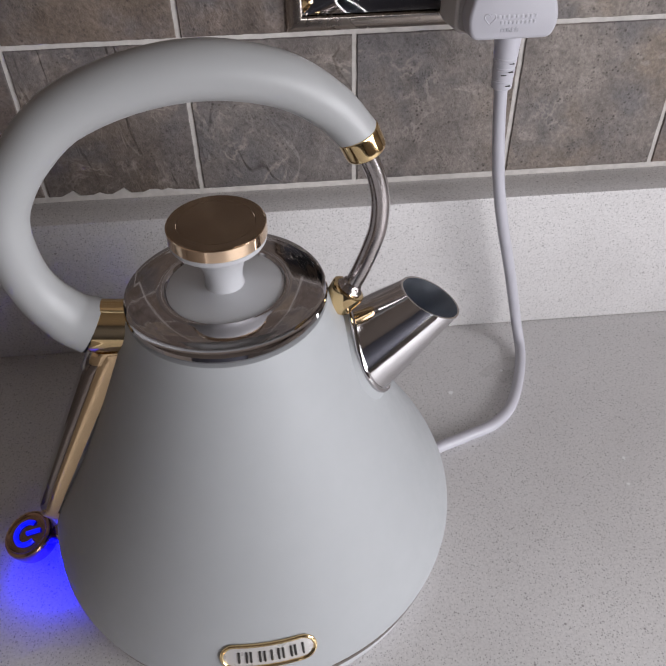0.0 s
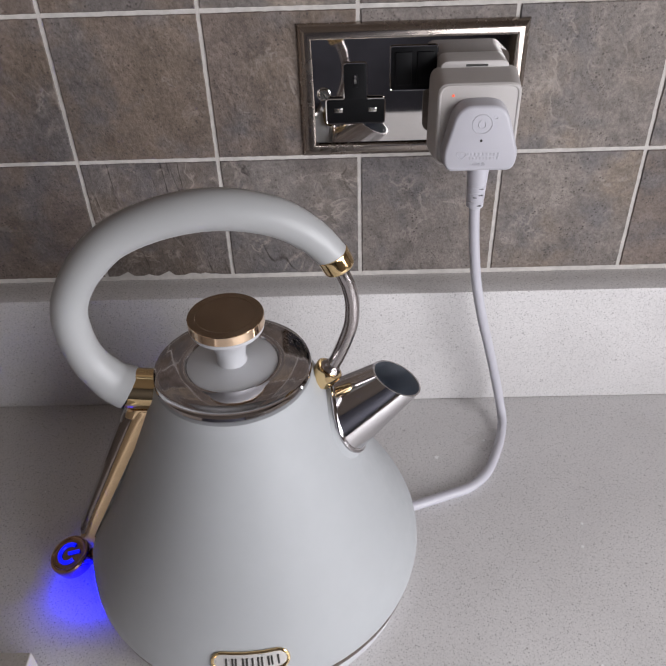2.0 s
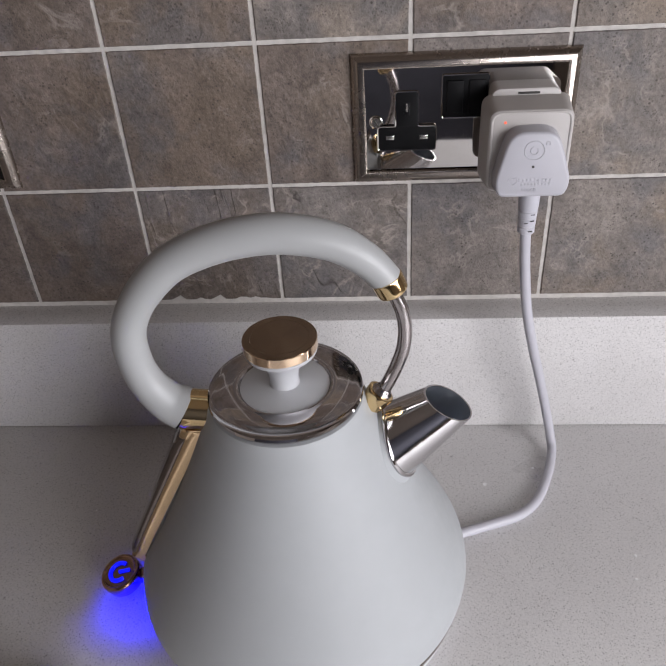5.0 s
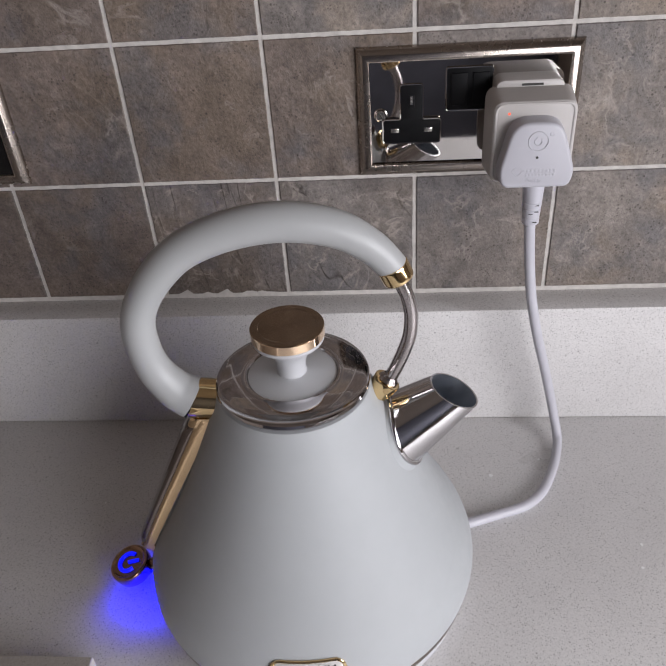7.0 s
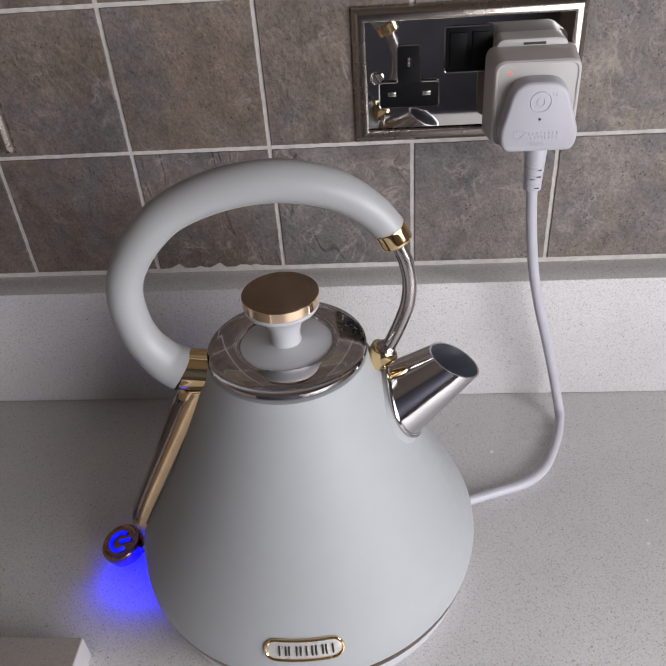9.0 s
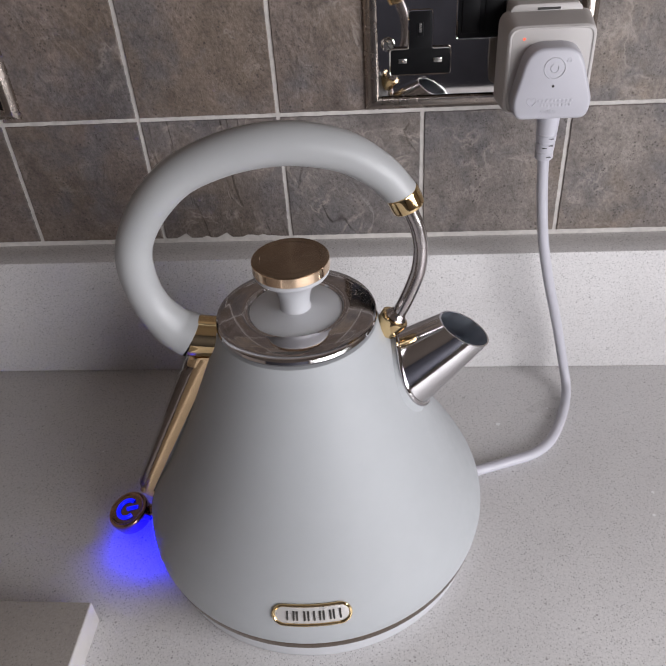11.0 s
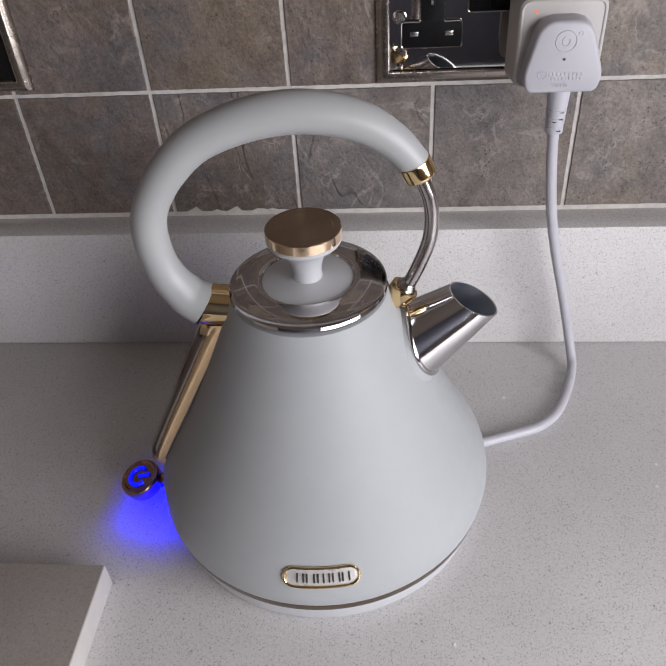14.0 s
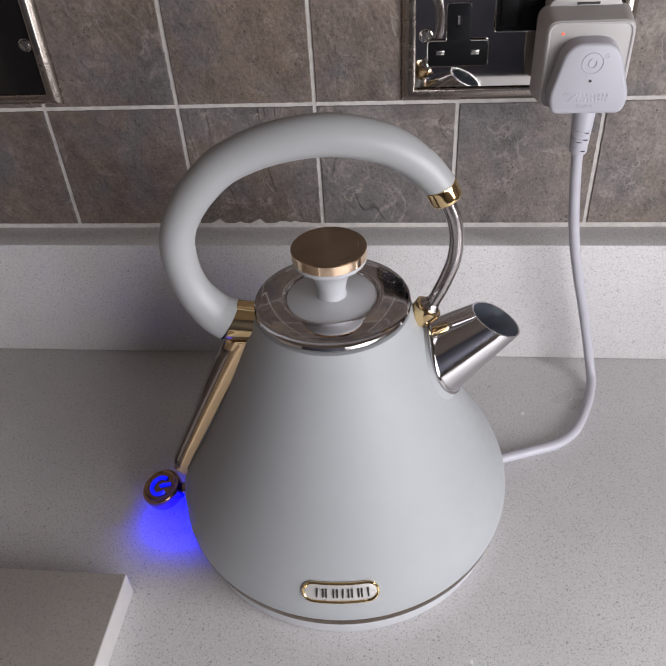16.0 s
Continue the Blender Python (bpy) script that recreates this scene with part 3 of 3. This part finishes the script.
# switch lever with a lit power sign
disc_m = pose(-0.1250, -0.002, 0.0150, 8, -14, 0) @ Matrix.Diagonal((1.36, 1.36, 1.55, 1))
switch = part("switch_lever", lathe(rounded([(0.0, -0.0052), (0.0082, -0.0052), (0.0097, -0.0040), (0.0101, 0.0015), (0.0096, 0.0026), (0.0085, 0.0029), (0.0080, 0.0024), (0.0, 0.0022)], 3, 0.3), 48, m=disc_m), ROSE, kettle, "round rose gold switch lever, switched on")
part("switch_arm", tube([(-0.1175, 0, 0.0135), (-0.1080, 0, 0.0120), (-0.0990, 0, 0.0120)], [0.0040, 0.0045, 0.0050], 16), ROSE, switch)
arc = [(0.0047 * math.cos(a), 0.0047 * math.sin(a), 0.0025) for a in (radians(52 + 256 * i / 24) for i in range(25))]
bm = tube(arc, 0.0011, 8)
tube([(0.0, 0.0, 0.0025), (0.0056, 0.0, 0.0025)], 0.0010, 8, bm)
bmesh.ops.transform(bm, matrix=disc_m, verts=bm.verts)
part("power_sign", bm, BLUE, switch, "glowing blue power sign")
part("led", along(Vector((-0.1130, -0.003, 0.0105)), (0, 0, 1), rounded([(0.0, -0.002), (0.0022, -0.002), (0.0022, 0.001), (0.0, 0.002)]), 16), BLUE, switch, "blue light under the lever")
led = bpy.data.lights.new("led_light", "SPOT")
led.energy, led.color, led.shadow_soft_size, led.spot_size, led.spot_blend = 0.21, (0.0, 0.0, 1.0), 0.004, radians(164), 0.15
led_ob = new("led_light", led)
led_ob.matrix_world = pose(KX, KY, TOP, 0, 0, KTURN) @ pose(-0.1115, -0.0110, 0.0084)

# badge on the front, bent to the body
BADGE_A, BADGE_Z, BADGE_W, BADGE_H = radians(-90.2), 0.0452, 0.0425, 0.0128


def badge_point(u, v, out):
    z = BADGE_Z + v * 0.9
    return on_body(BADGE_A + u / body_r(BADGE_Z), z, out)


def dense(outline, step=0.002):
    out = []
    for a, b in zip(outline, outline[1:] + outline[:1]):
        a, b = Vector(a), Vector(b)
        k = max(1, int((b - a).length / step))
        out += [tuple(a.lerp(b, i / k)) for i in range(k)]
    return out


def badge_sheet(w, h, out, back):
    """A stadium-shaped sheet bent to the body, in strips from end to end."""
    bm = bmesh.new()
    cols = []
    for i in range(41):
        u = -w / 2 + w * i / 40
        over = max(0.0, abs(u) - (w / 2 - h / 2))
        half = math.sqrt(max(1e-8, (h / 2) ** 2 - over ** 2))
        cols.append([bm.verts.new(badge_point(u, -half + 2 * half * j / 4, out if 0 < j < 4 else out - 0.0002)) for j in range(5)] + [bm.verts.new(badge_point(u, half, back)), bm.verts.new(badge_point(u, -half, back))])
    for a, b in zip(cols, cols[1:]):
        for j in range(7):
            bm.faces.new((a[j], a[(j + 1) % 7], b[(j + 1) % 7], b[j]))
    bm.faces.new(cols[0])
    bm.faces.new(cols[-1][::-1])
    return bm


badge = part("badge", badge_sheet(BADGE_W - 0.002, BADGE_H - 0.002, 0.0007, -0.001), SILVER, kettle, "small silver badge in a gold rim")
part("badge_rim", tube([badge_point(u, v, 0.0006) for u, v in dense(stadium(BADGE_W - 0.001, BADGE_H - 0.001))], 0.0009, 10, closed=True), GOLD, badge)
x = -0.0135
for w in (0.0044, 0.0052, 0.0076, 0.0046, 0.0046):
    bm = bmesh.new()
    for s in ((0.12, 0.88) if w < 0.006 else (0.1, 0.5, 0.9)):
        c = x + w * s
        tube([badge_point(c, -0.0028, 0.0009), badge_point(c, 0.0, 0.0009), badge_point(c, 0.0028, 0.0009)], 0.00055, 6, bm)
    part("mark", bm, DARK, badge)
    x += w + 0.0007

# ---- power base and cord ----
base = thing("kettle_dock", pose(KX, KY, TOP, 0, 0, KTURN), "round white docking plate under the kettle", "kettle dock")
part("base_dish", lathe(rounded([(0.0, 0.0), (0.0970, 0.0), (0.0998, 0.0010), (0.1012, 0.0070), (0.1016, 0.0140), (0.1008, 0.0158), (0.0, 0.0162)], 3, 0.3), 128), WHITE, base)

cord = thing("mains_lead", pose(0, 0, 0), "white kettle cord with a moulded three pin plug", "power cord")
path = [(0.1743, -0.0490, 1.1020), (0.1749, -0.0496, 1.0868), (0.1769, -0.0508, 1.0639), (0.1808, -0.0516, 1.0354), (0.1874, -0.0521, 1.0054), (0.1960, -0.0513, 0.9741), (0.2037, -0.0493, 0.9450), (0.2091, -0.0487, 0.9232), (0.2118, -0.0538, 0.9099), (0.2109, -0.0644, 0.9045), (0.2039, -0.0861, 0.9034), (0.1919, -0.1105, 0.9034), (0.1773, -0.1247, 0.9034), (0.1586, -0.1327, 0.9036), (0.1367, -0.1412, 0.9042), (0.1148, -0.1499, 0.9050)]
part("cable", tube(spline(path, 8), 0.0036, 20), CABLE, cord)
PY = -0.0570
face = round_poly([(0.1580, 1.1650), (0.1868, 1.1650), (0.1972, 1.1330), (0.1945, 1.1228), (0.1530, 1.1228), (0.1502, 1.1330)], [0.010, 0.010, 0.0050, 0.0045, 0.0045, 0.0050])
plug = part("plug", prism(face, PY, -0.0450, 0.0022, taper=1.03, segments=3), PLUG, cord, "white moulded plug with raised marks")
part("strain_relief", lathe([(0.0, 0.0), (0.0050, 0.0), (0.0056, 0.0006), (0.0057, 0.0044), (0.0054, 0.0048), (0.0054, 0.0056), (0.0058, 0.0060), (0.0060, 0.0106), (0.0056, 0.0110), (0.0056, 0.0118), (0.0061, 0.0122), (0.0063, 0.0158), (0.0059, 0.0162), (0.0059, 0.0170), (0.0064, 0.0174), (0.0070, 0.0300), (0.0, 0.0300)], 32, m=pose(0.1745, -0.0490, 1.0945)), CABLE, cord)
for z, x in ((1.0975, 0.1765), (1.1035, 0.1735), (1.1050, 0.1770), (1.1095, 0.1770)):
    part("relief_slot", box(x - 0.0016, x + 0.0010, -0.0552, -0.0540, z - 0.0002, z + 0.0002), DARK, cord)
part("raised_ring", tube([(0.1730 + 0.0060 * math.cos(a), PY, 1.1535 + 0.0060 * math.sin(a)) for a in (2 * math.pi * i / 32 for i in range(32))], 0.00035, 8, closed=True), PLUG, plug)
part("raised_ring", tube([(0.1730 + 0.0022 * math.cos(a), PY, 1.1535 + 0.0026 * math.sin(a)) for a in (math.pi * 0.6 + 1.6 * math.pi * i / 24 for i in range(25))], 0.00035, 8), PLUG, plug)
part("pin_hole", lathe([(0.0, 0.0), (0.0008, 0.0), (0.0008, 0.0004), (0.0, 0.0004)], 16, m=pose(0.1731, PY + 0.0001, 1.1432, 90)), DARK, plug)
for x0, x1, z in ((0.1652, 0.1862, 1.1345), (0.1668, 0.1856, 1.1317)):
    n_bars = 9
    for i in range(n_bars):
        a = x0 + (x1 - x0) * i / n_bars
        part("raised_mark", box(a, a + (x1 - x0) / n_bars * (0.62 if i % 3 else 0.80), PY - 0.00022, PY + 0.0003, z - 0.0009, z + 0.0009, 0.00012), PLUG, plug)
heart = [(0.1616 + 0.00018 * 16 * math.sin(a) ** 3, PY, 1.1338 + 0.00019 * (13 * math.cos(a) - 5 * math.cos(2 * a) - 2 * math.cos(3 * a) - math.cos(4 * a))) for a in (2 * math.pi * i / 40 for i in range(40))]
part("raised_heart", tube(heart, 0.00030, 8, closed=True), PLUG, plug)
part("raised_ring", tube([(0.1808 + 0.0012 * math.cos(a), PY, 1.1578 + 0.0012 * math.sin(a)) for a in (2 * math.pi * i / 16 for i in range(16))], 0.00022, 6, closed=True), PLUG, plug)


def lettering(text, size, depth):
    """Raised letters as one mesh, in their own x-y plane."""
    cu = bpy.data.curves.new("letters", "FONT")
    cu.body, cu.size, cu.extrude, cu.align_x, cu.align_y = text, size, depth, "CENTER", "CENTER"
    cu.space_character = 1.15
    ob = bpy.data.objects.new("letters", cu)
    me = bpy.data.meshes.new_from_object(ob)
    bpy.data.objects.remove(ob)
    return me


fused = new("raised_letters", lettering("FUSED", 0.0030, 0.0003))
fused.data.materials.append(PLUG)
fused.parent = plug
fused.matrix_local = pose(0.1722, PY, 1.1278, 90)


# ---- plug-in adapter ----
adapter = thing("plug_adapter", pose(0, 0, 0), "square cream plug-in adapter with a small red light", "adapter")
FACE = -0.0455
part("rear_block", prism(round_poly([(0.1500, 1.1808), (0.1930, 1.1808), (0.1930, 1.1250), (0.1500, 1.1250)], 0.006), -0.0230, -0.0058, 0.001), ADAPTER, adapter)
shell = part("shell", prism(round_poly([(0.1464, 1.1745), (0.1972, 1.1745), (0.1972, 1.1222), (0.1464, 1.1222)], 0.007), FACE, -0.0205, 0.0012, taper=1.09, segments=3), ADAPTER, adapter)
part("shell_lip", tube([(x, FACE + 0.0002, z) for x, z in dense(round_poly([(0.1480, 1.1729), (0.1956, 1.1729), (0.1956, 1.1238), (0.1480, 1.1238)], 0.006))], 0.0009, 8, closed=True), ADAPTER, shell)
part("vent_slot", box(0.1660, 0.1795, -0.0233, -0.0222, 1.1772, 1.1786), DARK, adapter)
part("light", lathe([(0.0, 0.0), (0.0009, 0.0), (0.0007, 0.0005), (0.0, 0.0006)], 16, m=pose(0.1560, FACE, 1.1672, 90)), RED, shell, "small red light")


# ---- wall plates ----
def rim(w, h):
    """A raised bead round a plate, mitred at the corners; (x, z) from the plate's lower left corner."""
    bm = bmesh.new()
    prof = [(0.0, 0.0), (0.0, -0.0016), (0.0005, -0.0026), (0.0015, -0.0039), (0.0030, -0.0052), (0.0047, -0.0061), (0.0062, -0.0066), (0.0074, -0.0068), (0.0085, -0.0064), (0.0092, -0.0046)]
    loops = [[bm.verts.new((x, y, z)) for x, z in ((d, d), (w - d, d), (w - d, h - d), (d, h - d))] for d, y in prof]
    for a, b in zip(loops, loops[1:]):
        for i in range(4):
            bm.faces.new((a[i], a[(i + 1) % 4], b[(i + 1) % 4], b[i]))
    return bm


def screw(parent, x, z):
    s = part("screw", lathe([(0.0, 0.0), (0.0034, 0.0), (0.0034, 0.0011), (0.0030, 0.0016), (0.0, 0.0017)], 24, m=pose(x, -0.0052, z, 90)), PIN, parent)
    part("screw_slot", box(-0.0029, 0.0029, -0.0004, 0.0004, 0.0, 0.0004), DARK, s).matrix_local = pose(x, -0.0067, z, 90, 60, 0)
    part("screw_collar", tube([(x + 0.0041 * math.cos(a), -0.0054, z + 0.0041 * math.sin(a)) for a in (2 * math.pi * i / 24 for i in range(24))], 0.0005, 8, closed=True), PLATE, s)


def outlet(parent, x, z):
    """A three pin outlet: T shaped black insert round (x, z), with dark slots in it."""
    t = round_poly([(x - 0.0075, z + 0.0215), (x + 0.0075, z + 0.0215), (x + 0.0075, z - 0.0015), (x + 0.0195, z - 0.0015), (x + 0.0195, z - 0.0180), (x - 0.0195, z - 0.0180), (x - 0.0195, z - 0.0015), (x - 0.0075, z - 0.0015)], [0.002, 0.002, 0.0012, 0.002, 0.002, 0.002, 0.002, 0.0012], 3)
    ins = part("outlet", prism(t, -0.0068, -0.0035, 0.0003), BLACK, parent, "black three pin outlet")
    part("outlet_edge", tube([(px, -0.0065, pz) for px, pz in t], 0.0005, 6, closed=True), PLATE, ins)
    for a, b, c, d, mat in ((-0.0019, 0.0019, 0.0060, 0.0145, BLACK), (-0.0140, -0.0085, -0.0105, -0.0075, PIN), (0.0085, 0.0140, -0.0105, -0.0075, PIN)):
        part("slot", box(x + a, x + b, -0.0071, -0.0045, z + c, z + d, 0.0003), mat, ins)
    part("contact", box(x - 0.0007, x + 0.0007, -0.0073, -0.0050, z + 0.0085, z + 0.0140), PIN, ins)


plate = thing("socket_plate", pose(0, 0, 0), "double polished steel wall socket with black inserts", "wall socket")
part("plate_rim", rim(0.1465, 0.0875), RIM, plate).matrix_local = pose(0.0612, 0, 1.1120)
bm = box(0.0676, 0.2013, -0.0048, -0.0005, 1.1184, 1.1931)
for v in bm.verts:
    v.co.y -= (v.co.z - 1.1557) * math.tan(radians(2.2))
part("plate_face", bm, PLATE, plate)
outlet(plate, 0.0975, 1.1545)
outlet(plate, 0.1715, 1.1545)
rocker = part("rocker_insert", prism(round_poly([(0.1203, 1.1858), (0.1500, 1.1858), (0.1500, 1.1580), (0.1203, 1.1580)], 0.0015, 3), -0.0074, -0.0040, 0.0004), BLACK, plate, "black switch insert")
part("rocker_edge", tube([(px, -0.0071, pz) for px, pz in round_poly([(0.1203, 1.1858), (0.1500, 1.1858), (0.1500, 1.1580), (0.1203, 1.1580)], 0.0015, 3)], 0.00045, 6, closed=True), PLATE, rocker)
for x in (0.1232, 0.1372):
    part("rocker", prism([(x, 1.1825), (x + 0.0105, 1.1825), (x + 0.0105, 1.1615), (x, 1.1615)], -0.0086, -0.0070, 0.0006), BLACK, rocker)
screw(plate, 0.0768, 1.1560)
screw(plate, 0.1920, 1.1560)

plate_b = thing("switch_plate", pose(0, 0, 0), "polished steel wall plate, its dark reflection coloured in", "wall plate")
part("plate_rim", rim(0.1465, 0.0875), RIM, plate_b).matrix_local = pose(-0.1828 - 0.1465, 0, 1.1145)
# the face's dark reflection is put into its colour
part("plate_face", box(-0.3229, -0.1892, -0.0048, -0.0005, 1.1209, 1.1956), DARK_REFLECTION, plate_b, "glossy face, the dark room's reflection coloured in black")
screw(plate_b, -0.1965, 1.1575)

# ---- slate tiles, one by one ----
PITCH, JOINT, ROW0 = 0.1, 0.0030, 1.0122
LEVELS = [ROW0, 1.1098, 1.2085, 1.3070, 1.4055, 1.5040]
structure("grout_bed", box(-0.7, 0.9, 0.0012, 0.01, UP_Z - 0.001, LEVELS[-1]), GROUT, "pale grout between the slate-look tiles", "grout")


def tile_mesh(h, seed, mat, chipped=False):
    rnd = random.Random(seed)
    w2, h2 = (PITCH - JOINT) / 2, (h - JOINT) / 2
    pts = []
    for (ax, az), (bx, bz) in (((-w2, -h2), (w2, -h2)), ((w2, -h2), (w2, h2)), ((w2, h2), (-w2, h2)), ((-w2, h2), (-w2, -h2))):
        for i in range(24):
            t = i / 24
            x, z = ax + (bx - ax) * t, az + (bz - az) * t
            wob = 0.00016
            if i:
                x, z = x + rnd.uniform(-wob, wob), z + rnd.uniform(-wob, wob)
            if chipped and az == bz == -h2 and 0.05 < t < 0.95:
                z += rnd.choice((0, 0, 0, 0.0006, 0.0018, 0.0042))
            pts.append((x, z))
    bm = prism(pts, 0.0, 0.003, 0.0005, segments=1)
    me = bpy.data.meshes.new("tile")
    bm.to_mesh(me)
    bm.free()
    me.materials.append(mat)
    return me


# kinds of slate in each row, from the column that starts at x = -0.3
KIND = {"g": SLATE_GREY, "b": SLATE_BLUE, "t": SLATE_TAN, "m": SLATE_MIX}
ROWS_OF_KINDS = ["ggbbmmg", "ggggmmm", "tggtgtg", "gtggtgb", "ggtgbgt"]
for row, (z0, z1) in enumerate(zip(LEVELS, LEVELS[1:])):
    made = {k: [tile_mesh(z1 - z0, 10 * row + i, KIND[k]) for i in range(2)] for k in KIND}
    rough_tile = tile_mesh(z1 - z0, 77, SLATE_SPLIT, True)
    for col in range(-7, 9):
        k = ROWS_OF_KINDS[row][(col + 3) % 7]
        me = rough_tile if row == 0 and col == -1 else made[k][(col + row) % 2]
        ob = new("tile", me)
        ob.parent = wall_north
        ob.location = ((col + 0.5) * PITCH, 0, (z0 + z1) / 2)
